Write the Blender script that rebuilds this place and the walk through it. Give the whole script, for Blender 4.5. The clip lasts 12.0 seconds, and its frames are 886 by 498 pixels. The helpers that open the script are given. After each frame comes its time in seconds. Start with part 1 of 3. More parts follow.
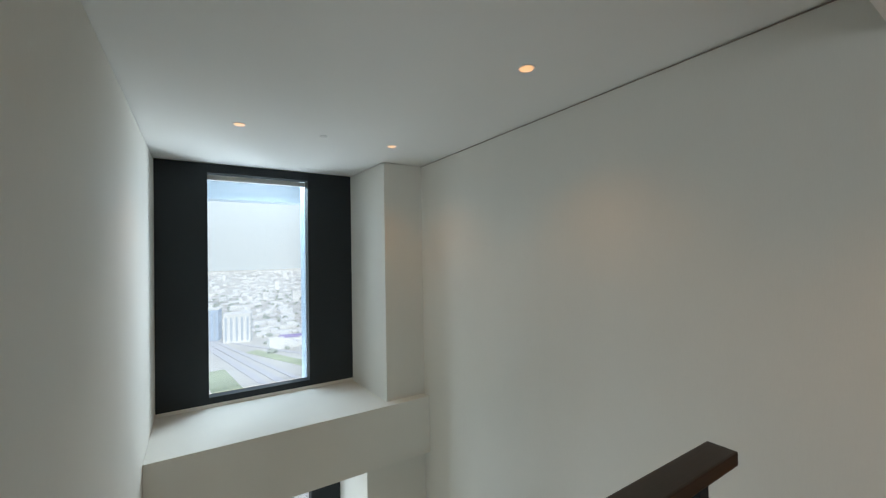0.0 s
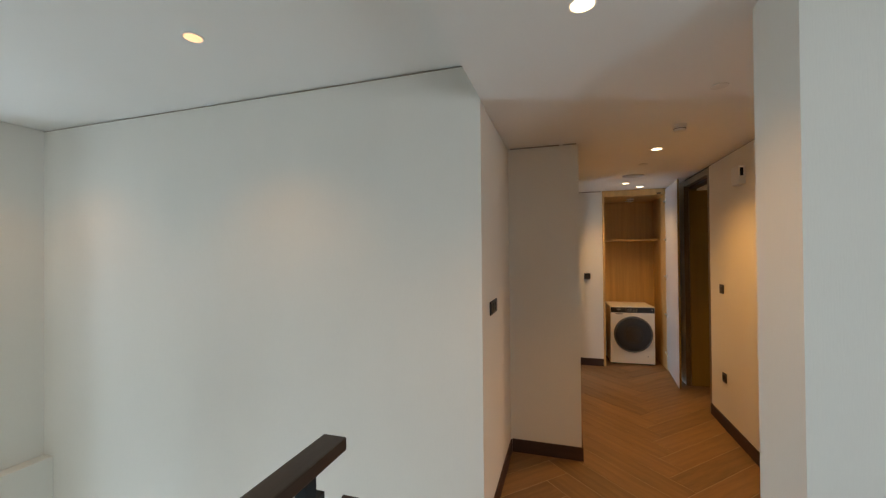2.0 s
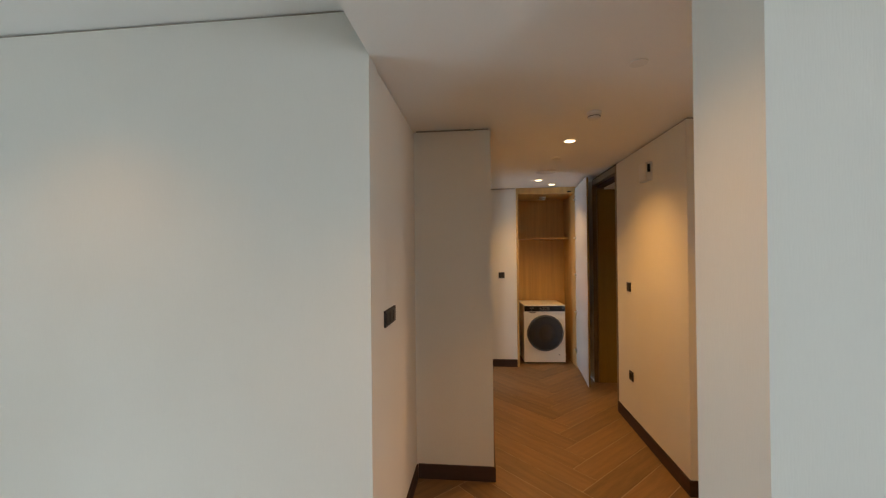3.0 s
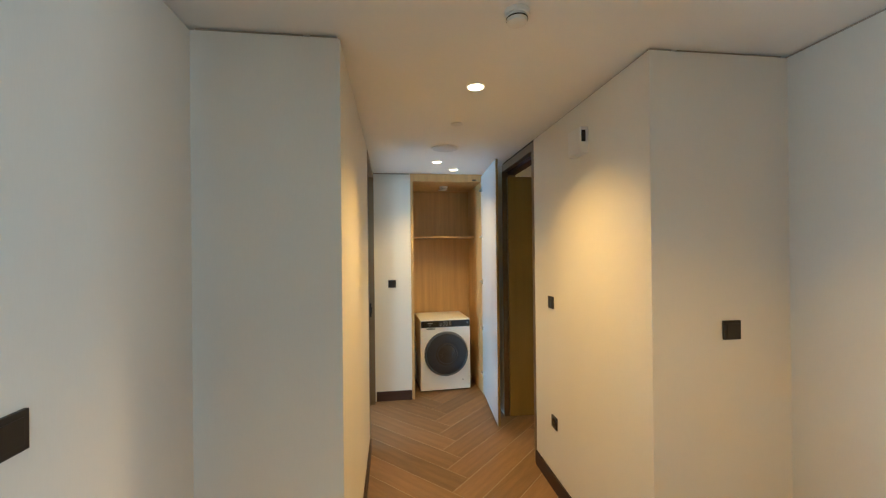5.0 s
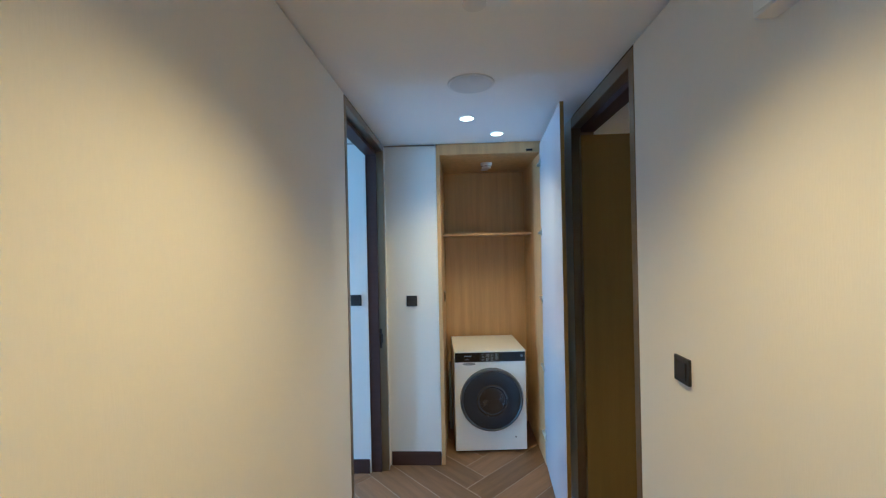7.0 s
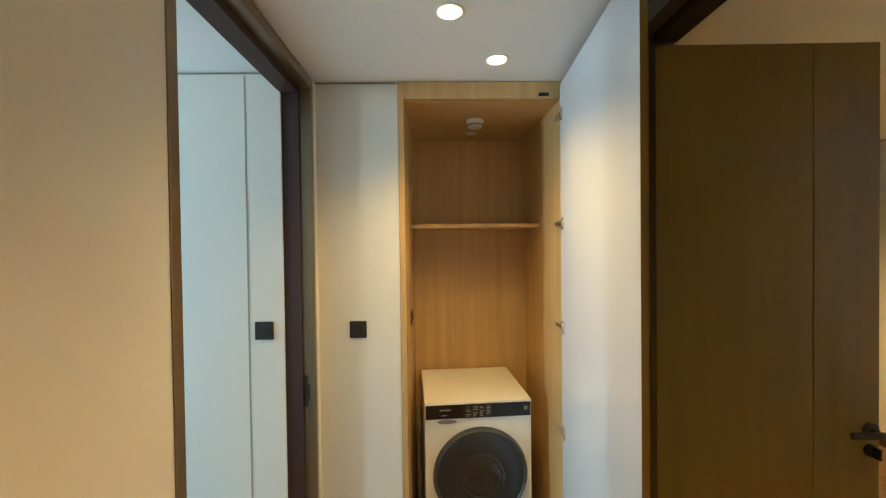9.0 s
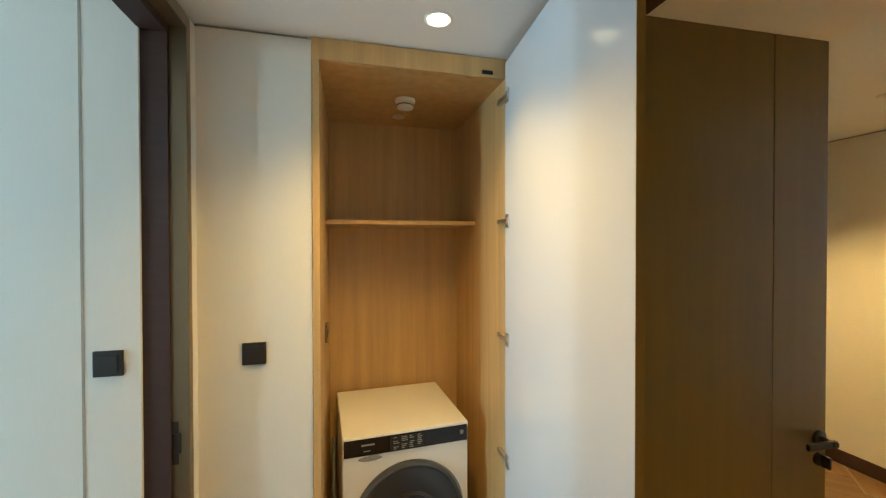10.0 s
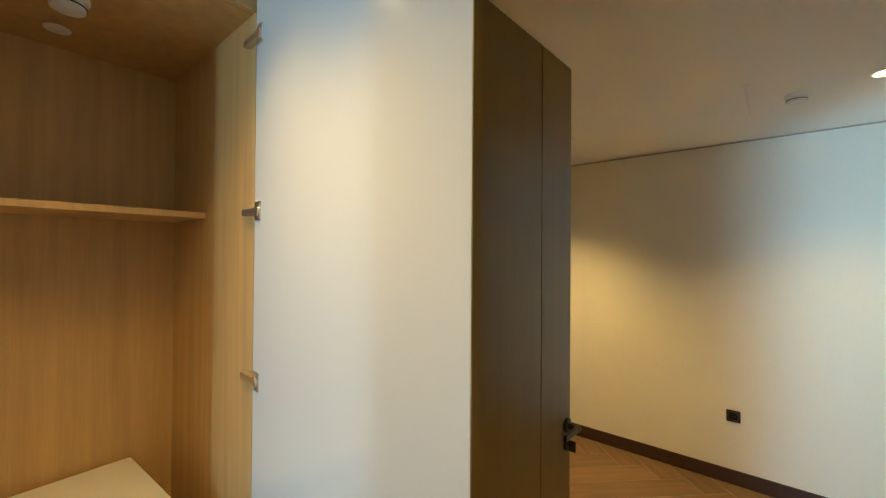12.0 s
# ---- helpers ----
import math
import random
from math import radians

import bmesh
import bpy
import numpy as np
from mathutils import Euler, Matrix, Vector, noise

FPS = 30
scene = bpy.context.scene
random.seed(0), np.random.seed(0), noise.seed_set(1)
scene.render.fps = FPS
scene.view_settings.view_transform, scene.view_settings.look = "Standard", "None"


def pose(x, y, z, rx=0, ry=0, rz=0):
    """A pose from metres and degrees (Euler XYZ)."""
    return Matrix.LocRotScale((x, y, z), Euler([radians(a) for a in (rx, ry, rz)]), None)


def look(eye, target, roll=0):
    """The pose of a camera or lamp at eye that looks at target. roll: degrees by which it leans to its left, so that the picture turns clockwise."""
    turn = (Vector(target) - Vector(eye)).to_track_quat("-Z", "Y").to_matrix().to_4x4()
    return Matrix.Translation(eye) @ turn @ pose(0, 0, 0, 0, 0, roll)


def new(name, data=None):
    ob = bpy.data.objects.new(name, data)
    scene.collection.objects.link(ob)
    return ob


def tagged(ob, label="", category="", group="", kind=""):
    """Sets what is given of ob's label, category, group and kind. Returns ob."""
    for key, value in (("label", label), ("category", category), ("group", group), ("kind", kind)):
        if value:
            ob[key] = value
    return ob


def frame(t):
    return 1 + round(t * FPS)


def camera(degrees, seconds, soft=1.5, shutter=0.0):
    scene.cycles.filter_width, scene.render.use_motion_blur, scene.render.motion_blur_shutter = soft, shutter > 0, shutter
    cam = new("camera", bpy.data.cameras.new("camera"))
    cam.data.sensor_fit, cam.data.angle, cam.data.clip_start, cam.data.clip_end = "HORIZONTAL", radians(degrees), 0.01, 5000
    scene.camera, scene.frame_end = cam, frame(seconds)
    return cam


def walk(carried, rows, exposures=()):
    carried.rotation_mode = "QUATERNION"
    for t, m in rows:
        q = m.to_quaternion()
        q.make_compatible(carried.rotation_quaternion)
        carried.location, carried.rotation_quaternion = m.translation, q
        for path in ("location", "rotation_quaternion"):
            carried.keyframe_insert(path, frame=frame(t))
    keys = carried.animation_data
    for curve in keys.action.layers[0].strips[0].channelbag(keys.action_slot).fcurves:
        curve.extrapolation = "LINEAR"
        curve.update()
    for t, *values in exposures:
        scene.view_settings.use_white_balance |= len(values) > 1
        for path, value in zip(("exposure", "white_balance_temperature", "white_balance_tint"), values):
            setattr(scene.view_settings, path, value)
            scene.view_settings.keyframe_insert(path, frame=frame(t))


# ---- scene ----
cam = camera(97.5, 12.0, 1.25)
PATH = [
    (0, (1.398, -0.302, 1.671), (2.465, 1.39, 1.693), -0.9),
    (0.5, (1.434, -0.336, 1.67), (2.794, 1.13, 1.697), -0.9),
    (1, (1.449, -0.365, 1.675), (3.058, 0.824, 1.699), -0.9),
    (1.5, (1.474, -0.386, 1.672), (3.264, 0.507, 1.689), -0.7),
    (2, (1.568, -0.414, 1.664), (3.475, 0.187, 1.682), -0.5),
    (2.5, (1.753, -0.459, 1.658), (3.719, -0.094, 1.671), -0.5),
    (3, (2.043, -0.462, 1.653), (4.032, -0.255, 1.663), -0.6),
    (3.5, (2.321, -0.496, 1.664), (4.321, -0.459, 1.668), -0.2),
    (3.7, (2.419, -0.534, 1.663), (4.419, -0.552, 1.663), -0.2),
    (5.5, (3.603, -0.8, 1.679), (5.582, -1.083, 1.687), -0.7),
    (6, (3.913, -0.897, 1.689), (5.907, -1.047, 1.696), -1.0),
    (6.5, (4.237, -0.989, 1.695), (6.237, -0.976, 1.704), -1.3),
    (7, (4.568, -1.101, 1.706), (6.566, -1.016, 1.705), -1.2),
    (9, (5.681, -1.101, 1.723), (7.681, -1.146, 1.695), -0.7),
    (9.5, (5.867, -1.077, 1.721), (7.856, -1.285, 1.705), -0.3),
    (10, (6.019, -1.062, 1.713), (7.961, -1.541, 1.691), -0.1),
    (10.5, (6.144, -1.109, 1.697), (7.998, -1.859, 1.695), -0.0),
    (11, (6.223, -1.144, 1.696), (7.937, -2.175, 1.703), 0.2),
    (11.5, (6.327, -1.15, 1.698), (7.842, -2.456, 1.713), 0.2),
    (12, (6.395, -1.202, 1.694), (7.69, -2.726, 1.713), 0.4),
]
walk(cam, [(t, look(eye, target, roll)) for t, eye, target, roll in PATH],
     [(0, 1.05, 7500, 11), (0.6, 1.3, 7600, 12), (1.5, 1.6, 7400, 13), (3.7, 1.95, 7300, 12), (5.3, 2.6, 4900, -9), (6.2, 2.55, 4400, -8),
      (7.2, 2.3, 3900, -7), (8.8, 2.4, 5900, -11), (10, 2.4, 6100, -11), (12, 2.15, 6000, -12)])

# ---- light and picture ----
world = bpy.data.worlds.new("sky")
scene.world = world
world.use_nodes = True
wn = world.node_tree.nodes
sky = wn.new("ShaderNodeTexSky")
sky.sky_type, sky.sun_disc = "NISHITA", False
sky.dust_density = 1.5
sky.sun_elevation, sky.sun_rotation = radians(55), radians(200)
world.node_tree.links.new(sky.outputs[0], wn["Background"].inputs[0])
wn["Background"].inputs[1].default_value = 0.15
sun = new("sun", bpy.data.lights.new("sun", "SUN"))
sun.data.energy, sun.data.angle, sun.data.color = 1.2, radians(10), (1.0, 0.95, 0.88)
sun.matrix_world = look((0, 0, 50), (0.0 + 0.2, 35, 0))

WARM = (1.0, 0.52, 0.155)
AMBER = (1.0, 0.58, 0.205)
DAY = (0.60, 0.79, 1.0)


def spot(x, y, z, watts, size=118, blend=0.75, color=WARM):
    lamp = new("downlight_lamp", bpy.data.lights.new("downlight_lamp", "SPOT"))
    lamp.data.energy, lamp.data.spot_size, lamp.data.spot_blend, lamp.data.color = watts, radians(size), blend, color
    lamp.data.shadow_soft_size = 0.045
    lamp.location = (x, y, z)
    return lamp


def window_lamp(x, y, z, w, h, watts, target, color=DAY):
    lamp = new("daylight_lamp", bpy.data.lights.new("daylight_lamp", "AREA"))
    lamp.data.shape, lamp.data.size, lamp.data.size_y = "RECTANGLE", w, h
    lamp.data.energy, lamp.data.color = watts, color
    lamp.matrix_world = look((x, y, z), target)
    return lamp


HI, LO = 2.745, 2.535           # ceiling heights: stair hall, corridor
HALL_LIGHTS = ((3.03, 1.34), (3.04, 3.23), (1.69, 3.23))
for hx, hy in HALL_LIGHTS:
    spot(hx, hy, HI - 0.03, 4.0)
# x, y, watts, cone in degrees, softness of its edge, colour
CORRIDOR_LIGHTS = ((3.015, -0.48, 8, 118, 1.0, WARM), (3.72, -1.72, 13, 116, 0.8, WARM), (5.28, -1.168, 22, 124, 1.0, WARM),
                   (7.05, -1.165, 13.5, 126, 1.0, AMBER), (7.405, -1.388, 6, 118, 1.0, AMBER))
for hx, hy, *beam in CORRIDOR_LIGHTS:
    spot(hx, hy, LO - 0.03, *beam)
ROOM_LIGHTS = ((6.0, -3.86, 14), (7.9, -3.86, 36))
for hx, hy, watts in ROOM_LIGHTS:
    spot(hx, hy, LO - 0.03, watts, color=AMBER)
window_lamp(7.15, 2.95, 1.4, 0.3, 2.0, 10, (7.1, 0, 1.3), (0.38, 0.64, 1.0))      # north room window
window_lamp(4.93, -2.9, 1.4, 0.25, 2.0, 6.5, (6.0, -4.6, 1.3))     # south room window
window_lamp(2.05, 4.8, -2.0, 1.1, 1.6, 14, (2.2, 0, -1.5))  # lower stair window
window_lamp(-0.95, -3.58, 1.35, 1.0, 2.0, 28, (2.4, -0.3, 1.4))  # hall window, behind the start
window_lamp(2.05, 5.65, 2.98, 1.1, 0.9, 42, (2.2, 3.2, 0.3), (0.5, 0.74, 1.0))  # added lamp hidden above the tall window, boosts the sky light
window_lamp(4.1, 7.6, 1.3, 0.8, 2.2, 85, (1.2, 3.0, 1.3))  # added lamp hidden beside the tall window, boosts sky light on the west wall
window_lamp(2.05, 5.75, -0.75, 1.1, 0.8, 34, (2.0, 3.2, 2.7))  # added lamp hidden below the tall window, for light from the bright ground

# ---- materials ----


def material(name, color, rough=0.6, metal=0.0, grain=(6, 6, 6), vary=0.08, bump=0.1, fine=(150, 150, 150), island=0.0, rand=0.0, coat=0.0):
    m = bpy.data.materials.new(name)
    m.use_nodes = True
    n, l = m.node_tree.nodes, m.node_tree.links
    bsdf = n["Principled BSDF"]
    bsdf.inputs["Roughness"].default_value, bsdf.inputs["Metallic"].default_value = rough, metal
    bsdf.inputs["Coat Weight"].default_value = coat
    co = n.new("ShaderNodeTexCoord")
    big, small = n.new("ShaderNodeTexNoise"), n.new("ShaderNodeTexNoise")
    for tex, scale, detail in ((big, grain, 5), (small, fine, 3)):
        mp = n.new("ShaderNodeMapping")
        mp.inputs["Scale"].default_value = scale
        l.new(co.outputs["Object"], mp.inputs[0])
        l.new(mp.outputs[0], tex.inputs["Vector"])
        tex.inputs["Scale"].default_value, tex.inputs["Detail"].default_value = 1.0, detail
    mixn = n.new("ShaderNodeMath")
    mixn.operation = "MULTIPLY_ADD"
    l.new(small.outputs[0], mixn.inputs[0])
    mixn.inputs[1].default_value = 0.4
    l.new(big.outputs[0], mixn.inputs[2])
    last = mixn.outputs[0]
    if rand:
        info, add = n.new("ShaderNodeObjectInfo"), n.new("ShaderNodeMath")
        add.operation, add.inputs[1].default_value = "MULTIPLY_ADD", rand
        l.new(info.outputs["Random"], add.inputs[0])
        l.new(last, add.inputs[2])
        last = add.outputs[0]
    ramp = n.new("ShaderNodeMapRange")
    ramp.inputs["From Min"].default_value, ramp.inputs["From Max"].default_value = 0.4, 1.0 + rand
    ramp.inputs["To Min"].default_value, ramp.inputs["To Max"].default_value = 1 - vary, 1 + vary
    l.new(last, ramp.inputs["Value"])
    mul = n.new("ShaderNodeVectorMath")
    mul.operation = "SCALE"
    mul.inputs[0].default_value = color
    l.new(ramp.outputs[0], mul.inputs["Scale"])
    l.new(mul.outputs[0], bsdf.inputs["Base Color"])
    if bump:
        b = n.new("ShaderNodeBump")
        b.inputs["Strength"].default_value, b.inputs["Distance"].default_value = bump, 0.002
        l.new(small.outputs[0], b.inputs["Height"])
        l.new(b.outputs[0], bsdf.inputs["Normal"])
    return m


def glowing(name, color, strength, base=0.8):
    m = bpy.data.materials.new(name)
    m.use_nodes = True
    b = m.node_tree.nodes["Principled BSDF"]
    b.inputs["Base Color"].default_value = (base, base, base, 1)
    b.inputs["Emission Color"].default_value, b.inputs["Emission Strength"].default_value = (*color, 1), strength
    return m


def clear_glass(name, tint, rough=0.0, haze=0.0):
    m = bpy.data.materials.new(name)
    m.use_nodes = True
    n, l = m.node_tree.nodes, m.node_tree.links
    n.remove(n["Principled BSDF"])
    mix, gl, tr, fr = (n.new("ShaderNode" + k) for k in ("MixShader", "BsdfGlossy", "BsdfTransparent", "Fresnel"))
    gl.inputs["Roughness"].default_value = rough
    tr.inputs["Color"].default_value = (*tint, 1)
    l.new(fr.outputs[0], mix.inputs[0])
    l.new(tr.outputs[0], mix.inputs[1])
    l.new(gl.outputs[0], mix.inputs[2])
    # A milky translucent share whitens the view, standing in for the outdoor haze.
    film, veil = n.new("ShaderNodeBsdfTranslucent"), n.new("ShaderNodeMixShader")
    film.inputs["Color"].default_value = (0.75, 0.76, 0.76, 1)
    veil.inputs[0].default_value = haze
    l.new(mix.outputs[0], veil.inputs[1])
    l.new(film.outputs[0], veil.inputs[2])
    l.new(veil.outputs[0], n["Material Output"].inputs[0])
    return m


PAINT = material("wall_covering", (0.73, 0.70, 0.635), 0.75, grain=(1.5, 1.5, 0.6), vary=0.035, bump=0.18, fine=(260, 260, 25))
CEIL = material("ceiling_paint", (0.84, 0.83, 0.80), 0.85, grain=(0.8, 0.8, 0.8), vary=0.02, bump=0.06, fine=(90, 90, 90))
TILE = material("wood_look_tile", (0.195, 0.113, 0.053), 0.42, grain=(2.2, 22, 3), vary=0.5, bump=0.25, fine=(14, 160, 30), rand=0.35)
GROUT = material("grout", (0.34, 0.28, 0.21), 0.9, vary=0.1)
SKIRT = material("dark_skirting", (0.042, 0.018, 0.013), 0.6, grain=(2, 2, 30), vary=0.25, fine=(20, 20, 200))
BRONZE = material("bronze_frame", (0.22, 0.165, 0.10), 0.3, metal=0.6, grain=(3, 3, 1), vary=0.12, bump=0.05)
LEAF = material("dark_veneer", (0.215, 0.135, 0.026), 0.32, grain=(18, 18, 0.9), vary=0.10, bump=0.08, fine=(160, 160, 6))
OAK = material("oak_veneer", (0.54, 0.35, 0.145), 0.5, grain=(22, 22, 0.9), vary=0.17, bump=0.1, fine=(190, 190, 5))
LAMINATE = material("white_laminate", (0.60, 0.60, 0.60), 0.18, grain=(2, 2, 1), vary=0.025, bump=0.02)
ENAMEL = material("white_enamel", (0.80, 0.79, 0.75), 0.3, grain=(4, 4, 4), vary=0.02, bump=0.02)
PLASTIC = material("white_plastic", (0.74, 0.73, 0.70), 0.45, vary=0.03, bump=0.03)
BLACK = material("black_gloss", (0.012, 0.012, 0.013), 0.15, vary=0.2, bump=0.0)
SWITCH = material("dark_bronze_plate", (0.028, 0.022, 0.018), 0.38, metal=0.2, vary=0.15, bump=0.05)
STEEL = material("nickel_steel", (0.78, 0.77, 0.75), 0.34, metal=1.0, vary=0.08, bump=0.03)
CHROME = material("grey_chrome", (0.34, 0.35, 0.37), 0.2, metal=1.0, vary=0.05, bump=0.0)
DARKWOOD = material("dark_handrail_wood", (0.028, 0.018, 0.013), 0.42, grain=(2, 25, 25), vary=0.3, bump=0.1, fine=(10, 160, 160))
DARKMETAL = material("window_dark_metal", (0.007, 0.013, 0.017), 0.6, grain=(2, 2, 1), vary=0.15, bump=0.05)
# Near-black fill: the shade inside gaps, holes and slots is put into the colour.
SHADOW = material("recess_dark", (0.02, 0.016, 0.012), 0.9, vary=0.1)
# Shade of the joint under the ceilings put into the colour; also a panel joint.
RECESS = material("shaded_gap_and_joint", (0.36, 0.31, 0.25), 0.8, vary=0.1)
PRINT = material("grey_print", (0.24, 0.24, 0.23), 0.6)
RUBBER = material("grey_hose", (0.18, 0.18, 0.18), 0.6)
GLASS = clear_glass("window_glass", (0.78, 0.84, 0.88), haze=0.045)
RAILGLASS = clear_glass("balustrade_glass", (0.75, 0.9, 0.93))
DOORGLASS = material("smoked_glass", (0.030, 0.024, 0.019), 0.16, vary=0.3, bump=0.0, coat=0.5)
SLATE = material("slate_glass", (0.028, 0.030, 0.035), 0.2, vary=0.1, bump=0.0)
GLASSEDGE = material("green_glass_edge", (0.16, 0.42, 0.50), 0.2, vary=0.1)
GLOW_W = glowing("downlight_glow", (1.0, 0.80, 0.50), 1.3)
GLOW_O = glowing("downlight_dim_glow", (1.0, 0.50, 0.18), 0.42)

# ---- building helpers ----


def box(bm, x0, x1, y0, y1, z0, z1, bevel=0.0, mat=None):
    m = Matrix.LocRotScale(((x0 + x1) / 2, (y0 + y1) / 2, (z0 + z1) / 2), None, (x1 - x0, y1 - y0, z1 - z0))
    made = bmesh.ops.create_cube(bm, size=1, matrix=(mat @ m) if mat else m)
    if bevel:
        edges = list({e for v in made["verts"] for e in v.link_edges})
        bmesh.ops.bevel(bm, geom=edges, offset=bevel, segments=2, affect="EDGES", profile=0.7)
    return bm


def boxes(*rows, bevel=0.0):
    bm = bmesh.new()
    for r in rows:
        box(bm, *r, bevel=bevel)
    return bm


def lathe(profile, segments=32, mat=None):
    """A turned solid round z from (radius, height) pairs, closed at both ends."""
    bm = bmesh.new()
    rings = []
    for r, z in profile:
        rings.append([bm.verts.new((r * math.cos(2 * math.pi * i / segments), r * math.sin(2 * math.pi * i / segments), z)) for i in range(segments)])
    for a, b in zip(rings, rings[1:]):
        for i in range(segments):
            bm.faces.new((a[i], a[(i + 1) % segments], b[(i + 1) % segments], b[i]))
    bm.faces.new(rings[0][::-1])
    bm.faces.new(rings[-1])
    bmesh.ops.recalc_face_normals(bm, faces=bm.faces)
    if mat:
        bm.transform(mat)
    return bm


def mesh_of(name, bm, mat, smooth=False):
    me = bpy.data.meshes.new(name)
    bm.to_mesh(me)
    bm.free()
    me.materials.append(mat)
    if smooth:
        me.shade_smooth()
        me.set_sharp_from_angle(angle=radians(35))
    return me


def part(name, bm, mat, parent=None, label="", smooth=False):
    ob = new(name, mesh_of(name, bm, mat, smooth))
    if parent:
        ob.parent = parent
    return tagged(ob, label)


def thing(name, label, category, group="", x=0.0, y=0.0, z=0.0, rz=0.0):
    ob = tagged(new(name), label, category, group)
    ob.matrix_basis = pose(x, y, z, 0, 0, rz)
    return ob


def structure(name, bm, mat, label, category):
    return tagged(part(name, bm, mat), label, category, "", "structure")


GAP = 0.014


def wall(name, x0, x1, y0, y1, z0, z1, label="off-white wall with a finely woven wall covering"):
    """A wall with a narrow recessed joint under the ceiling, coloured darker for its shade."""
    s = 0.014
    ob = structure(name, boxes((x0, x1, y0, y1, z0, z1 - GAP), (x0 + s, x1 - s, y0 + s, y1 - s, z1 - GAP, z1)), PAINT, label, "wall")
    ob.data.materials.append(RECESS)
    for f in ob.data.polygons:
        f.material_index = int(min(ob.data.vertices[v].co.z for v in f.vertices) > z1 - GAP - 0.001 and abs(f.normal.z) < 0.5)
    return ob


# ---- structure ----
SX, WX = 3.728, 0.998          # stair hall: east and west wall faces
NV = 0.038                    # north face of the vestibule
CN, CS = -0.520, -1.823        # corridor side faces
CE = 7.636                    # corridor end wall
BASE = -3.3                   # storey below

wall("wall_stair_east", SX, SX + 0.13, NV, 5.15, BASE, HI)
wall("wall_stair_west", WX - 0.15, WX, NV, 5.15, BASE, HI)
wall("wall_vestibule_north", SX + 0.13, 4.97, NV, NV + 0.13, -0.1, LO)
wall("wall_vestibule_east", 4.855, 4.97, CN + 0.13, NV, -0.1, LO)
wall("wall_corridor_north", 4.855, 6.556, CN, CN + 0.13, -0.1, LO)
wall("wall_corridor_north_end", 7.585, CE, CN, CN + 0.13, -0.1, LO)
wall("wall_corridor_end", CE, CE + 0.12, -0.927, CN + 0.13, -0.1, LO)
wall("wall_corridor_south", 4.80, 6.178, CS - 0.13, CS, -0.1, LO)
wall("wall_corridor_south_end", 7.06, CE, CS - 0.13, CS, -0.1, LO)
wall("wall_cupboard_side", CE, 8.6, CS - 0.13, CS + 0.055, -0.1, LO)
wall("wall_vestibule_southeast", 4.80, 4.93, -2.50, CS - 0.13, -0.1, LO)
wall("wall_vestibule_south", 3.208, 4.96, -2.63, -2.50, -0.1, LO)
wall("wall_hall_pier", 2.927, 3.208, -3.6, -1.057, -0.1, LO)
structure("wall_hall_south", boxes((-1.6, -1.5, -3.75, -3.6, -0.1, LO), (-0.4, 3.208, -3.75, -3.6, -0.1, LO), (-1.5, -0.4, -3.75, -3.6, -0.1, 0.3), (-1.5, -0.4, -3.75, -3.6, 2.4, LO)), PAINT, "off-white outer wall round a window opening", "wall")
wall("wall_hall_west", -1.75, -1.6, -3.75, NV + 0.15, -0.1, LO)
wall("wall_hall_north", -1.6, WX - 0.15, NV, NV + 0.15, -0.1, LO)
wall("wall_cupboard_back", 8.5, 8.6, -1.775, 0.0, -0.1, LO)
wall("wall_north_room_east", 7.52, CE, CN + 0.13, 3.1, -0.1, LO)
structure("wall_north_room_west", boxes((5.11, 5.24, CN + 0.13, 3.1, -0.1, LO)), PAINT, "off-white side wall of the daylit room", "wall")
structure("wall_north_room_window", boxes((5.24, 5.4, 3.1, 3.25, -0.1, LO), (7.4, 7.52, 3.1, 3.25, -0.1, LO), (5.4, 7.4, 3.1, 3.25, -0.1, 0.3), (5.4, 7.4, 3.1, 3.25, 2.4, LO)), PAINT, "off-white outer wall round a window opening", "wall")
wall("wall_south_room_far", 4.83, 9.1, -4.93, -4.8, -0.1, LO)
wall("wall_south_room_east", 8.97, 9.1, -4.8, CS - 0.13, -0.1, LO)
wall("wall_south_room_north", 8.6, 8.97, CS - 0.13, CS, -0.1, LO)
structure("wall_south_room_west", boxes((4.83, 4.96, -4.8, -3.25, -0.1, LO), (4.83, 4.96, -2.75, -2.63, -0.1, LO), (4.83, 4.96, -3.25, -2.75, -0.1, 0.3), (4.83, 4.96, -3.25, -2.75, 2.45, LO)), PAINT, "off-white outer wall round a window opening", "wall")
# unseen wall, added to cut the window light off along an upright edge
wall("wall_south_room_light_block", 5.45, 5.57, -3.55, CS - 0.13, -0.1, LO)
# lower storey and stair window wall
structure("wall_stair_lower_south", boxes((WX, SX, -0.03, 0.15, BASE, -0.25)), PAINT, "off-white wall below the landing edge", "wall")
pier = structure("wall_pier", boxes((3.232, SX, 3.87, 5.15, -0.035, HI - GAP), (3.246, SX, 3.885, 5.15, HI - GAP, HI)), PAINT, "off-white pier with a splayed reveal beside the tall window", "wall")
for v in pier.data.vertices:
    if v.co.x < 3.3 and v.co.y > 5:
        v.co.x -= 0.08
structure("wall_pier_lower", boxes((2.98, SX, 3.87, 5.15, BASE, -0.70)), PAINT, "off-white pier of the storey below", "wall")
structure("window_sill_beam", boxes((WX, SX, 3.75, 4.86, -0.70, -0.035), bevel=0.004), PAINT, "deep off-white ledge below the tall window", "window sill")
structure("wall_window_spandrel", boxes((WX, SX, 4.86, 5.15, -0.80, 0.0)), PAINT, "off-white spandrel between two windows", "wall")

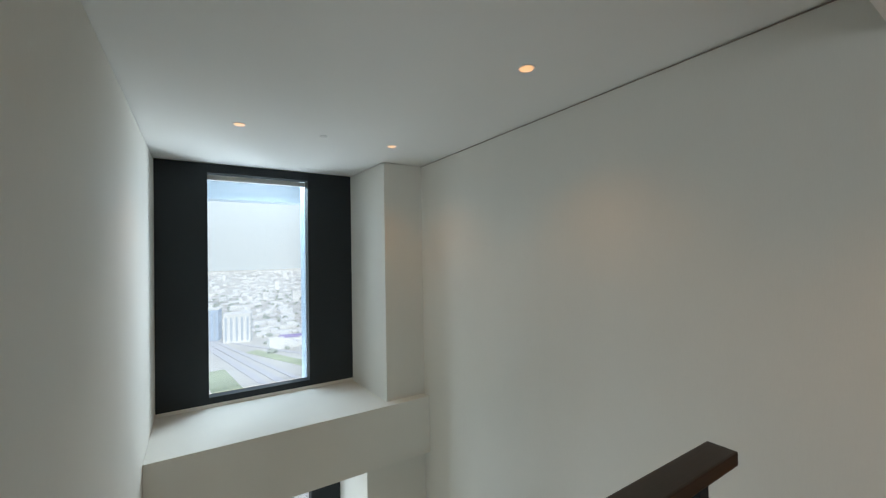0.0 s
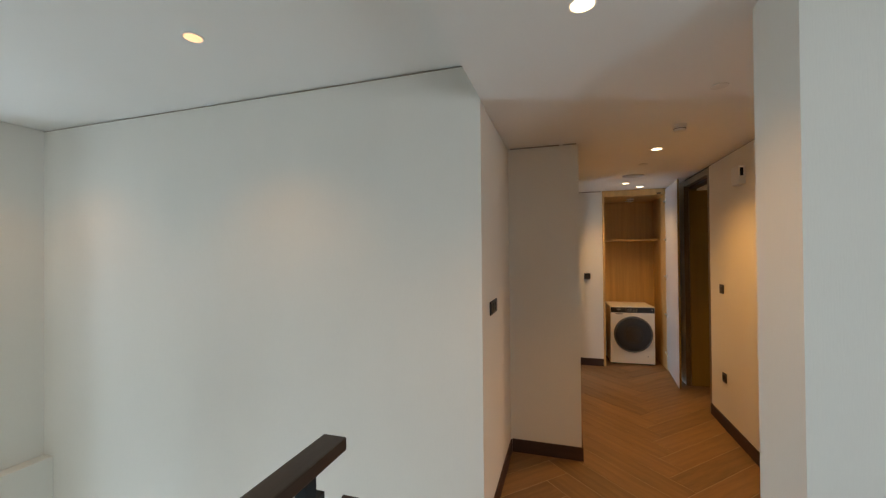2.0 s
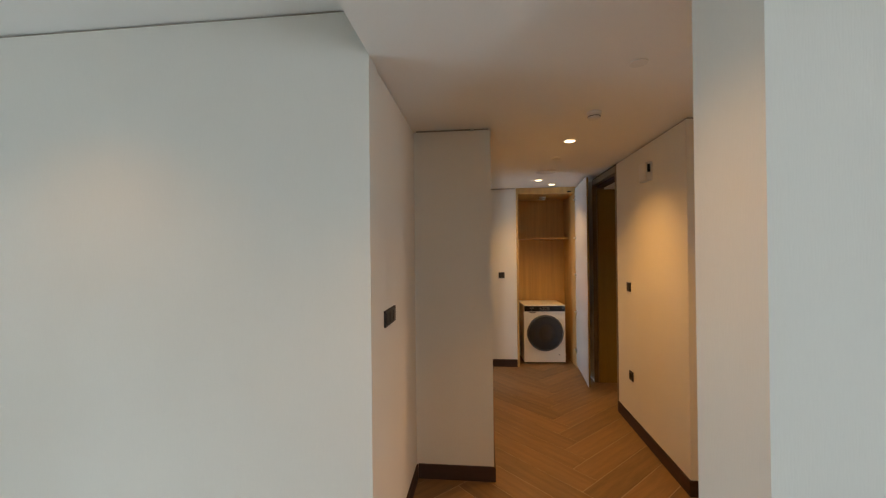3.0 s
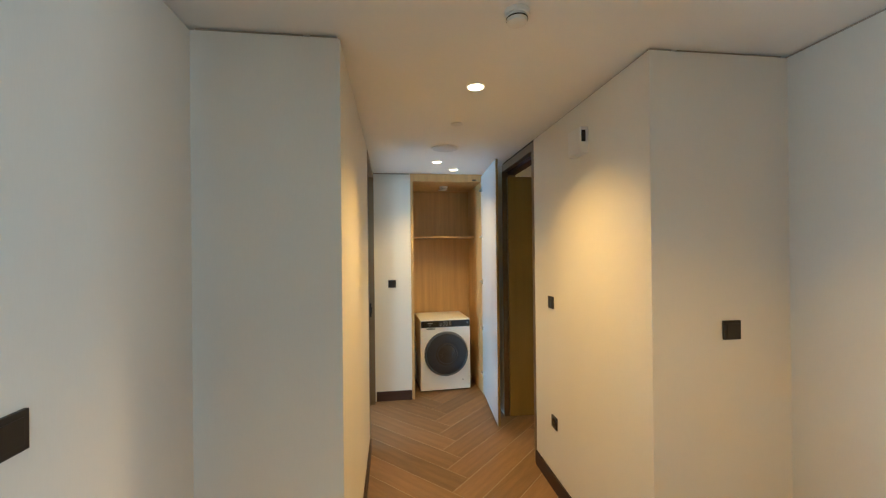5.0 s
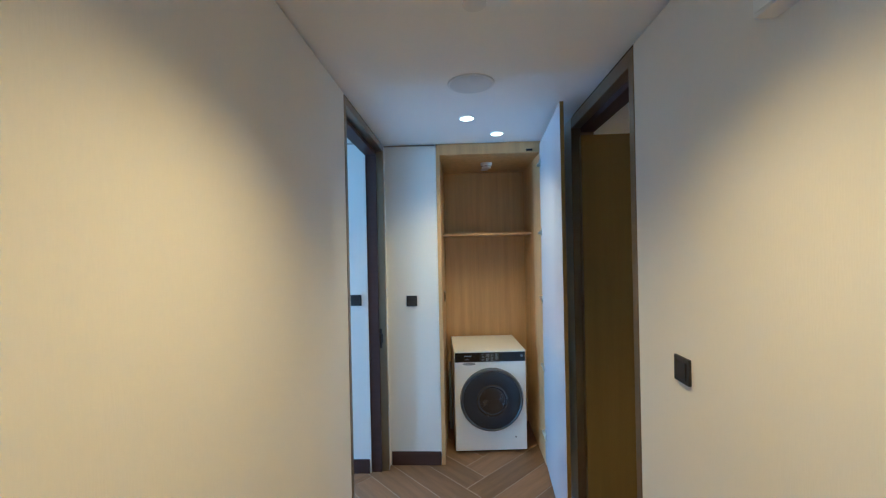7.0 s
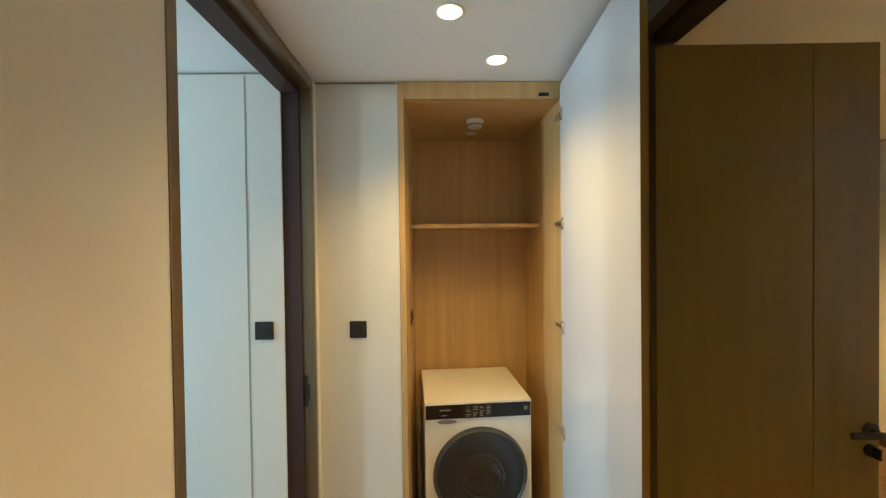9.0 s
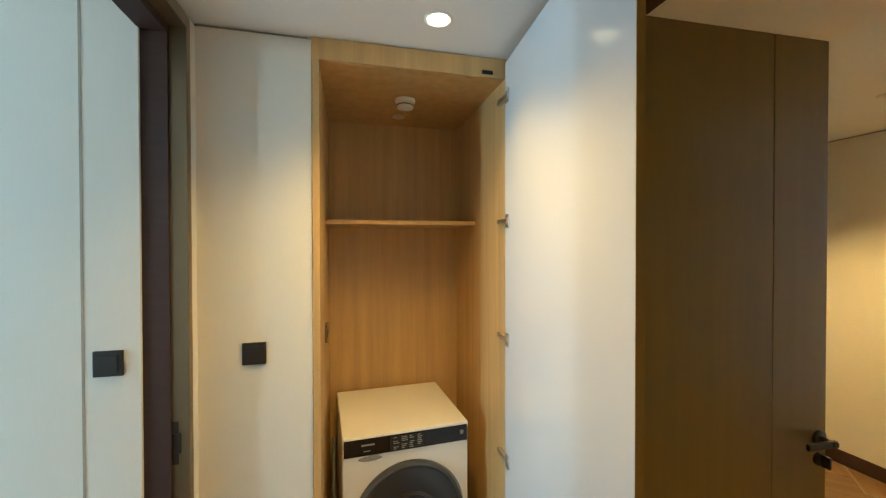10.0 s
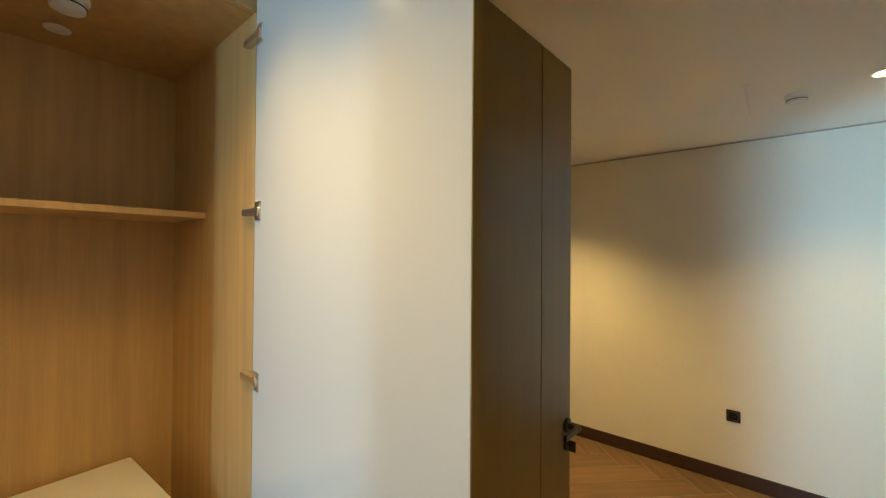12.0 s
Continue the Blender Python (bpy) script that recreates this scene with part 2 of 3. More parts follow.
ceil_low = structure("ceiling", boxes((-1.75, 9.1, -4.93, NV, LO, LO + 0.4), (SX + 0.13, 9.1, NV, 3.25, LO, LO + 0.4), (-1.75, WX - 0.15, NV, NV + 0.15, LO, LO + 0.4)), CEIL, "smooth white plastered ceiling", "ceiling")
structure("ceiling_stair_hall", boxes((WX - 0.15, SX + 0.13, NV, 5.15, HI, HI + 0.18)), CEIL, "higher smooth white ceiling over the stair void", "ceiling")
floor = structure("floor", boxes((-1.75, SX + 0.13, -4.0, 0.15, -0.25, -0.0025), (SX + 0.13, 9.1, -4.93, 3.25, -0.25, -0.0025)), GROUT, "pale grout bed of the tiled floor", "floor")
structure("floor_lower", boxes((WX, SX, 0.15, 5.15, BASE - 0.2, BASE)), PAINT, "pale floor of the storey below", "floor")


def skirting(rows):
    for x0, x1, y0, y1 in rows:
        structure("baseboard", boxes((x0, x1, y0, y1, 0.0, 0.105), bevel=0.0025), SKIRT, "dark brown wooden baseboard along the wall", "baseboard")


K = 0.013
skirting(((SX + 0.002, 4.855 - K, NV - K, NV - 0.0005), (4.855 - K, 4.8545, CN - K, NV - K), (4.855, 6.554, CN - K, CN - 0.0005),
          (CE - K, CE - 0.0005, -0.925, CN - K), (4.80 - K, 6.176, CS + 0.0005, CS + K), (4.80 - K, 4.7995, -2.50 + K, CS),
          (3.21, 4.80 - K, -2.4995, -2.50 + K), (3.2085, 3.208 + K, -2.50, -1.057), (2.927, 3.208, -1.0565, -1.057 + K),
          (4.97, 8.96, -4.7995, -4.8 + K), (8.956, 8.9695, -4.78, -2.0), (7.507, 7.5195, CN + 0.14, 3.0), (2.927 - K, 2.9265, -3.5, -1.057 + K)))


# ---- stair hall window ----


def stair_window():
    win = tagged(new("window_1"), "tall dark-framed window with a pale hazy city view", "window", "", "structure")
    y0, y1 = 4.86, 5.0
    part("frame_panel", boxes((WX + 0.002, 1.492, y0, y1, 0.0, 2.740), bevel=0.003), DARKMETAL, win, "wide dark metal side panel")
    part("frame_panel", boxes((2.600, 3.172, y0, y1, 0.0, 2.740), bevel=0.003), DARKMETAL, win, "wide dark metal side panel")
    part("frame_head", boxes((1.492, 2.600, y0, y1, 2.636, 2.740), bevel=0.003), DARKMETAL, win)
    part("frame_sill", boxes((1.492, 2.600, y0, y1, 0.0, 0.075), bevel=0.003), DARKMETAL, win)
    part("blind_cassette", boxes((1.494, 2.598, y1 - 0.02, y1 + 0.05, 2.575, 2.632), bevel=0.004), PLASTIC, win, "slim pale blind cassette")
    pane = part("pane", boxes((1.492, 2.600, y1 + 0.02, y1 + 0.03, 0.075, 2.636)), GLASS, win)
    pane.visible_shadow = False
    part("outer_reveal", boxes((2.601, 2.70, y1 + 0.03, 5.30, -0.05, 2.7), (1.38, 1.491, y1 + 0.03, 5.30, -0.05, 2.7)), material("pale_blue_cladding", (0.5, 0.6, 0.68), 0.5), win, "pale metal outer reveal")
    low = tagged(new("window_2"), "dark-framed window of the storey below", "window", "", "structure")
    part("frame_panel", boxes((WX + 0.002, 1.492, y0, y1, BASE, -0.805)), DARKMETAL, low)
    part("frame_panel", boxes((2.600, 2.978, y0, y1, BASE, -0.805)), DARKMETAL, low)
    part("frame_head", boxes((1.492, 2.600, y0, y1, -0.89, -0.805)), DARKMETAL, low)
    part("frame_sill", boxes((1.492, 2.600, y0, y1, BASE, BASE + 0.08)), DARKMETAL, low)
    pane = part("pane", boxes((1.492, 2.600, y1 + 0.02, y1 + 0.03, BASE + 0.08, -0.89)), GLASS, low)
    pane.visible_shadow = False


stair_window()
structure("facade_overhang", boxes((-1.5, 5.5, 5.15, 6.4, 3.55, 3.75), (-1.5, 5.5, 6.1, 6.4, 2.50, 3.55)), material("pale_cladding", (0.36, 0.40, 0.43), 0.6), "pale outer overhang above the tall window", "facade")

# ---- balustrade ----


def balustrade():
    b = thing("balustrade", "dark wooden handrail over a clear glass balustrade", "balustrade", x=-0.084, y=-0.049, z=0.120)
    part("handrail", boxes((-1.515, 2.418, 0.106, 0.164, 1.105, 1.134), bevel=0.004), DARKWOOD, b, "dark square-edged wooden handrail")
    post = part("post", boxes((2.295, 2.358, 0.122, 0.158, -0.131, 1.046), bevel=0.003), DARKMETAL, b, "dark metal post")
    part("neck", boxes((2.30, 2.335, 0.126, 0.152, 1.0465, 1.1045), bevel=0.002), DARKMETAL, post)
    g = part("glass_panel", boxes((-1.51, 2.285, 0.106, 0.118, -0.131, 1.055)), RAILGLASS, b)
    part("glass_edge", boxes((-1.51, 2.285, 0.1055, 0.1185, 1.0555, 1.062), (2.2855, 2.291, 0.1055, 0.1185, -0.131, 1.062)), GLASSEDGE, g, "green-blue polished glass edge")
    for z in (0.25, 0.92):
        part("glass_clamp", boxes((2.305, 2.33, 0.1195, 0.1218, z - 0.03, z + 0.03), (2.25, 2.33, 0.1187, 0.1194, z - 0.03, z + 0.03)), DARKMETAL, post)
    m = Matrix.Translation((2.635, 0.22, 0.842)) @ pose(0, 0, 0, 0, -33, 0)
    part("stair_handrail", box(bmesh.new(), -1.6, 0.0, -0.026, 0.026, -0.022, 0.022, 0.004, m), DARKWOOD, b, "sloping dark wooden stair handrail")
    part("stair_post", boxes((2.30, 2.34, 0.2005, 0.24, -0.370, 0.60)), DARKMETAL, b)
    return b


balustrade()

# ---- doors ----


def door_frame(name, label, x0, x1, face, back, into, head=2.455, t=0.042, far=0):
    """Bronze frame in a wall along x; face is the corridor side, into is +1 or -1 towards the room."""
    d = tagged(new(name), label, "door", "", "structure")
    f = face - into * 0.004
    far = far or t
    lo, hi = sorted((f, back + into * 0.004))
    part("jamb", boxes((x0, x0 + t, lo, hi, 0, 2.510), bevel=0.002), BRONZE, d)
    part("jamb", boxes((x1 - far, x1, lo, hi, 0, 2.510), bevel=0.002), BRONZE, d)
    part("head", boxes((x0 + t, x1 - far, lo, hi, head, 2.510), bevel=0.002), BRONZE, d)
    a, c = sorted((face + into * 0.05, back + into * 0.002))
    sides = [(x0 + t, x0 + t + 0.014, a, c, 0, head), (x0 + t + 0.014, x1 - far - 0.014, a, c, head - 0.03, head)]
    if far == t:
        sides.append((x1 - t - 0.014, x1 - t, a, c, 0, head))
    part("stop", boxes(*sides), SKIRT, d, "dark door stop")
    a, c = sorted((face + into * 0.012, back - into * 0.012))
    part("recess", boxes((x0, x1, a, c, 2.5105, LO)), SHADOW, d, "dark shadow gap above the frame")
    return d


d1 = door_frame("door_1", "bronze-framed doorway open to a daylit room", 6.548, 7.58, CN, CN + 0.13, 1, 2.468, 0.034)
part("strike_plate", boxes((7.5445, 7.5455, CN + 0.03, CN + 0.055, 0.95, 1.10)), SWITCH, d1, "dark latch plate")
part("latch_pull", boxes((7.539, 7.546, CN + 0.022, CN + 0.046, 0.99, 1.06), bevel=0.002), SWITCH, d1)
d2 = door_frame("door_2", "bronze-framed doorway with its leaf swung open", 6.178, 7.058, CS, CS - 0.13, -1, 2.445, far=0.015)


def door_leaf():
    d = thing("door_leaf", "dark brown veneered door standing open into a room", "door", x=7.041, y=-1.959, rz=-1.7)
    part("leaf", boxes((-0.048, -0.004, -0.437, 0.095, 0.018, 2.388), (-0.044, -0.004, -0.442, -0.437, 0.018, 2.388), (-0.048, -0.004, -0.664, -0.441, 0.018, 2.388), bevel=0.0015), LEAF, d, "dark veneer with a fine vertical groove")
    for z, w in ((1.065, 0.026), (0.995, 0.022)):
        part("rose", lathe(((w, 0), (w, 0.008), (w * 0.85, 0.010)), 24, pose(-0.048, -0.632, z, 0, -90, 0)), SWITCH, d, "black round rose", True)
        part("rose", lathe(((w, 0), (w, 0.008), (w * 0.85, 0.010)), 24, pose(-0.004, -0.632, z, 0, 90, 0)), SWITCH, d, "black round rose", True)
    for s, xx in ((-1, -0.056), (1, 0.004)):
        h = part("lever", lathe(((0.010, 0), (0.010, 0.045)), 16, pose(xx, -0.632, 1.065, 0, 90 * s, 0)), SWITCH, d, "black lever handle", True)
        part("grip", box(bmesh.new(), xx + s * 0.036 - 0.006, xx + s * 0.036 + 0.006, -0.642, -0.525, 1.054, 1.076, 0.004), SWITCH, h)
    part("lock_turn", boxes((-0.085, -0.058, -0.636, -0.628, 0.975, 1.015), bevel=0.003), SWITCH, d)
    return d


door_leaf()

# ---- cupboard ----


def cupboard():
    c = thing("utility_cupboard", "open oak-veneered built-in laundry cupboard", "cupboard")
    y0, y1, xf, xb = -0.929, -1.773, CE - 0.006, 8.44
    part("side_panel", boxes((xf, xb, y0 - 0.028, y0, 0, LO - 0.004), bevel=0.0015), OAK, c)
    part("side_panel", boxes((xf, xb, y1, y1 + 0.03, 0, LO - 0.004), bevel=0.0015), OAK, c)
    part("back_panel", boxes((xb - 0.02, xb, y1 + 0.03, y0 - 0.028, 0, LO - 0.004)), OAK, c)
    part("top_panel", boxes((xf + 0.025, xb - 0.02, y1 + 0.03, y0 - 0.028, 2.446, 2.47)), OAK, c)
    fas = part("fascia", boxes((xf, xf + 0.022, y1 + 0.03, y0 - 0.028, 2.446, LO - 0.004), bevel=0.0015), OAK, c)
    part("door_catch", boxes((xf - 0.005, xf - 0.0005, -1.685, -1.635, 2.457, 2.473), bevel=0.001), BLACK, fas, "small black push catch")
    part("shelf", boxes((8.04, xb - 0.021, y1 + 0.031, y0 - 0.029, 1.818, 1.840), bevel=0.0015), OAK, c)
    m = pose(7.605, -1.745, 0, 0, 0, 0) @ pose(0, 0, 0, 0, 0, -4.4)
    dr = part("door", box(bmesh.new(), -0.873, 0, -0.011, 0.011, 0.045, 2.505, 0.0015, m), LAMINATE, c, "white laminate cupboard door opened wide")
    part("edge_band", box(bmesh.new(), -0.8755, -0.8735, -0.0105, 0.0105, 0.046, 2.504, 0, m), LEAF, dr)
    for z in (2.35, 1.815, 1.306, 0.78, 0.25):
        h = part("hinge", box(bmesh.new(), -0.055, -0.015, 0.0115, 0.017, z - 0.028, z + 0.028, 0.002, m), STEEL, dr, "nickel concealed hinge")
        part("hinge_arm", boxes((7.568, 7.672, -1.7425, -1.722, z - 0.010, z + 0.010), bevel=0.003), STEEL, dr)
        part("hinge_cup", lathe(((0.016, 0), (0.016, 0.004)), 20, m @ pose(-0.035, 0.0172, z, -90, 0, 0)), STEEL, dr)
    return c


cupboard()


def washing_machine():
    w = thing("washing_machine", "white front-loading washing machine with dark round door", "washing machine", x=7.812, y=-1.334, z=0.0, rz=3.5)
    hw, dp = 0.298, 0.575
    part("body", boxes((0.0, dp, -hw, hw, 0.022, 0.822), bevel=0.008), ENAMEL, w)
    part("plinth", boxes((0.02, dp - 0.02, -hw + 0.01, hw - 0.01, 0.012, 0.021)), BLACK, w)
    for sx in (0.05, dp - 0.05):
        for sy in (-0.24, 0.24):
            part("foot", lathe(((0.02, 0), (0.02, 0.012), (0.012, 0.022)), 12, pose(sx, sy, 0)), BLACK, w)
    part("top_plate", boxes((-0.004, dp, -hw - 0.001, hw + 0.001, 0.8225, 0.85), bevel=0.007), ENAMEL, w)
    cp = part("control_panel", boxes((-0.0075, -0.0045, -hw + 0.006, hw - 0.006, 0.762, 0.838), bevel=0.001), BLACK, w, "glossy black control strip")
    part("display", boxes((-0.0095, -0.0077, -0.075, 0.085, 0.767, 0.833)), material("dim_display", (0.03, 0.03, 0.028), 0.25), cp, "dim display with small print")
    rng = random.Random(4)
    bm = bmesh.new()
    for i in range(7):
        for j in range(4):
            if rng.random() < 0.85:
                yy = 0.07 - j * 0.038
                box(bm, -0.0106, -0.0097, yy - rng.uniform(0.012, 0.03), yy, 0.772 + i * 0.0086, 0.775 + i * 0.0086)
    part("print", bm, PRINT, cp, "rows of small unreadable print")
    part("print", boxes((-0.0087, -0.0077, 0.155, 0.215, 0.806, 0.814), (-0.0087, -0.0077, 0.175, 0.205, 0.780, 0.784)), PRINT, cp, "pale name strip")
    part("power_button", lathe(((0.012, 0), (0.012, 0.004), (0.010, 0.005)), 24, pose(-0.0075, -0.262, 0.806, 0, -90, 0)), CHROME, cp, "round silver button", True)
    part("drawer_grip", lathe(((0.052, 0), (0.054, 0.003), (0.050, 0.006), (0.03, 0.007)), 32, Matrix.Translation((-0.0005, 0.175, 0.744)) @ Matrix.Diagonal((1, 1, 0.2, 1)) @ pose(0, 0, 0, 0, -90, 0)), PRINT, w, "grey rounded drawer pull", True)
    part("seam", boxes((-0.0012, -0.0003, -hw + 0.008, hw - 0.008, 0.7585, 0.7605)), RUBBER, w)
    at = pose(-0.001, -0.008, 0.447, 0, -90, 0) @ Matrix.Diagonal((0.965, 0.965, 1, 1))
    dr = part("door", lathe(((0.268, 0), (0.270, 0.012), (0.264, 0.026), (0.255, 0.031), (0.250, 0.027), (0.247, 0.024)), 64, at), material("graphite_rim", (0.075, 0.078, 0.086), 0.3, metal=0.3, bump=0), w, "graphite grey door rim", True)
    part("ring", lathe(((0.272, 0.001), (0.274, 0.006), (0.272, 0.010)), 64, at), CHROME, dr, "bright ring round the door", True)
    part("door_glass", lathe(((0.2465, 0.0245), (0.232, 0.030), (0.19, 0.034), (0.150, 0.036), (0.136, 0.033)), 64, at), SLATE, dr, "slate grey smoked glass ring", True)
    win = part("drum_window", lathe(((0.1355, 0.0332), (0.128, 0.0345), (0.08, 0.0375), (0.02, 0.039)), 48, at), DOORGLASS, dr, "dark bulging glass before the drum", True)
    part("drum_lip", lathe(((0.122, 0.0352), (0.121, 0.0362), (0.118, 0.0362), (0.117, 0.0356)), 48, at), SLATE, win, smooth=True)
    part("filter_mark", lathe(((0.007, 0), (0.007, 0.002)), 16, pose(0, -0.205, 0.13, 0, -90, 0)), PRINT, w)
    cu = bpy.data.curves.new("hose", "CURVE")
    cu.dimensions, cu.bevel_depth = "3D", 0.012
    sp = cu.splines.new("BEZIER")
    sp.bezier_points.add(3)
    for bp, co in zip(sp.bezier_points, ((0.50, 0.315, 0.62), (0.28, 0.325, 0.36), (0.26, 0.322, 0.12), (0.50, 0.315, 0.05))):
        bp.co, bp.handle_left_type, bp.handle_right_type = co, "AUTO", "AUTO"
    tmp = new("hose_path", cu)
    me = bpy.data.meshes.new_from_object(tmp.evaluated_get(bpy.context.evaluated_depsgraph_get()))
    bpy.data.objects.remove(tmp)
    me.materials.clear()
    me.materials.append(RUBBER)
    ho = new("hose", me)
    ho.parent = w
    tagged(ho, "grey bent drain hose")
    return w


washing_machine()

# ---- fittings on walls ----


def plate(label, x, y, z, rz, gangs=1, socket=False, size=0.084, mat=None):
    """A square plate; it faces -y before the turn rz."""
    w = size + (gangs - 1) * 0.071
    name = "wall_socket" if socket else "light_switch"
    s = thing(name, label, "socket" if socket else "switch", x=x, y=y, z=z, rz=rz)
    m = mat or SWITCH
    part("plate", boxes((-w / 2, w / 2, -0.010, -0.0005, -size / 2, size / 2), bevel=0.0025), m, s)
    for g in range(gangs):
        cx = (g - (gangs - 1) / 2) * 0.071
        if socket:
            cup = part("socket_face", lathe(((0.028, 0), (0.028, 0.0015), (0.022, 0.002)), 24, pose(cx, -0.010, 0, 90, 0, 0)), BLACK, s)
            part("pin_hole", boxes((cx - 0.012, cx - 0.007, -0.0135, -0.0122, -0.004, 0.004), (cx + 0.007, cx + 0.012, -0.0135, -0.0122, -0.004, 0.004)), SHADOW, cup)
        else:
            part("rocker", boxes((cx - 0.028, cx + 0.028, -0.0135, -0.0102, -0.028, 0.028), bevel=0.0015), m, s)
    return s


plate("dark bronze three-gang switch plate on the wall", 4.06, NV, 1.312, 0, 3)
plate("dark bronze switch on the corridor end wall", CE, -0.715, 1.298, -90)
plate("dark bronze switch on the corridor wall", 5.864, CS, 1.296, 180)
plate("dark bronze socket low on the corridor wall", 5.825, CS, 0.472, 180, socket=True)
plate("dark bronze switch in the vestibule", 4.80, -2.198, 1.305, -90)
plate("dark switch on the daylit room's wall", 7.52, -0.30, 1.325, -90)
plate("dark socket on the far room wall", 6.62, -4.8, 0.50, 180, socket=True)
plate("bronze socket on the cupboard's side panel", 7.99, -0.957, 1.287, 0, socket=True, mat=BRONZE)


def thermostat():
    t = thing("thermostat_box", "white plastic control box high on the wall", "control box", x=5.40, y=CS, z=2.283, rz=180)
    part("housing", boxes((-0.075, 0.075, -0.05, -0.0005, -0.075, 0.075), bevel=0.006), PLASTIC, t)
    part("slot", boxes((0.0755, 0.077, -0.042, -0.018, -0.01, 0.055)), BLACK, t, "dark slot in its side")
    part("lid", boxes((-0.066, 0.066, -0.053, -0.0505, -0.066, 0.066), bevel=0.001), PLASTIC, t)


thermostat()

# joint between wall panels in the daylit room
part("panel_joint", boxes((7.5188, 7.5196, -0.232, -0.224, 0.11, LO - 0.02)), RECESS, bpy.data.objects["wall_north_room_east"])
part("jamb_bead", boxes((3.2082, 3.214, -1.135, -1.125, 0.1, LO - 0.02)), PAINT, bpy.data.objects["wall_hall_pier"])

# ---- fittings on ceilings ----


def downlight(x, y, z, glow, label, group):
    d = thing("downlight", label, "downlight", group, x=x, y=y, z=z)
    part("trim_ring", lathe(((0.052, -0.0005), (0.053, -0.003), (0.048, -0.005), (0.043, -0.003)), 32), CEIL, d, smooth=True)
    part("lens", lathe(((0.040, -0.0035), (0.040, -0.0055)), 32), glow, d, "glowing lens")
    return d


for hx, hy in HALL_LIGHTS:
    downlight(hx, hy, HI, GLOW_O, "round recessed downlight with an amber glow", "stair hall downlights")
for hx, hy, *beam in CORRIDOR_LIGHTS:
    downlight(hx, hy, LO, GLOW_W, "round recessed downlight glowing warm white", "corridor downlights")
for hx, hy, watts in ROOM_LIGHTS:
    downlight(hx, hy, LO, GLOW_W, "round recessed downlight glowing warm white", "room downlights")


def detector(x, y, z, label, r=0.045):
    d = thing("smoke_detector", label, "smoke detector", x=x, y=y, z=z)
    part("base", lathe(((r, -0.0005), (r * 1.02, -0.012), (r * 0.96, -0.018)), 32), PLASTIC, d, smooth=True)
    part("head", lathe(((r * 0.8, -0.0185), (r * 0.86, -0.030), (r * 0.78, -0.044), (r * 0.5, -0.048)), 32), PLASTIC, d, smooth=True)
    part("slot", lathe(((r * 0.875, -0.029), (r * 0.875, -0.033)), 32), SHADOW, d, "dark vent slot")


def cover(x, y, z, r, label, name="sprinkler_cover", category="sprinkler"):
    d = thing(name, label, category, x=x, y=y, z=z)
    part("disc", lathe(((r * 0.9, -0.0005), (r, -0.003), (r * 0.98, -0.007), (r * 0.6, -0.009)), 40), PLASTIC, d, smooth=True)
    return d


detector(4.623, -1.178, LO, "white smoke detector on the corridor ceiling")
detector(7.98, -1.35, 2.446, "white smoke detector inside the cupboard", 0.05)
detector(6.30, -3.94, LO, "white smoke detector on the room ceiling", 0.05)
cover(8.24, -1.35, 2.446, 0.035, "small white sprinkler cover in the cupboard")
cover(5.885, -1.168, LO, 0.042, "flat white sprinkler cover on the ceiling")
cover(3.96, -1.20, LO, 0.042, "flat white sprinkler cover on the ceiling")
cover(7.52, -3.95, LO, 0.04, "flat white sprinkler cover on the ceiling")
cover(2.362, 3.22, HI, 0.035, "small white sensor on the stair hall ceiling", "ceiling_sensor", "sensor")
sp = cover(6.525, -1.175, LO, 0.118, "round white speaker grille in the ceiling", "ceiling_speaker", "speaker")
part("grille", lathe(((0.105, -0.0092), (0.10, -0.0105), (0.02, -0.0108)), 40), material("white_mesh", (0.66, 0.66, 0.64), 0.7, fine=(400, 400, 400), bump=0.6), sp)
sl = thing("slot_diffuser", "narrow white slot diffuser in the room ceiling", "air vent", x=6.5, y=-3.88, z=LO)
part("frame", boxes((-0.02, 0.02, -0.25, 0.25, -0.004, -0.0005), bevel=0.001), CEIL, sl)
part("slot", boxes((-0.006, 0.006, -0.24, 0.24, -0.0055, -0.0042)), PLASTIC, sl)

# ---- outside ----
GZ = -140.0
# Ground, road and building colours are paled: the distant haze is painted into them.
GROUND = material("hazy_ground", (0.60, 0.58, 0.53), 0.95, grain=(0.004, 0.004, 0.004), vary=0.3, bump=0, fine=(0.02, 0.02, 0.02))
GRASS = material("dry_grass", (0.38, 0.44, 0.27), 0.95, grain=(0.02, 0.02, 0.02), vary=0.3, bump=0, fine=(0.2, 0.2, 0.2))
ROAD = material("pale_road", (0.55, 0.55, 0.57), 0.9, grain=(0.05, 0.05, 0.05), vary=0.08, bump=0)
FACADE = material("pale_facade", (0.78, 0.77, 0.74), 0.8, grain=(0.02, 0.02, 0.02), vary=0.15, bump=0)
BLUE = material("blue_glass_facade", (0.44, 0.54, 0.68), 0.3, grain=(0.02, 0.02, 0.3), vary=0.15, bump=0)
sh = thing("warehouse", "low building with a violet roof far below", "building", x=136, y=690, z=GZ, rz=-12)
part("wall", boxes((-22, 22, -12, 12, 0, 7)), FACADE, sh)
part("roof", boxes((-22.5, 22.5, -12.5, 12.5, 7, 8)), material("violet_roof", (0.33, 0.25, 0.5), 0.7, bump=0), sh)
structure("ground", boxes((-4000, 4000, 20, 4500, GZ - 1, GZ)), GROUND, "pale hazy sandy ground of the city", "ground")
structure("backdrop", boxes((-4000, 4000, 4480, 4490, GZ, 1500)), glowing("distant_haze", (0.84, 0.92, 1.0), 0.50, 0.05), "pale hazy sky over the horizon", "backdrop")
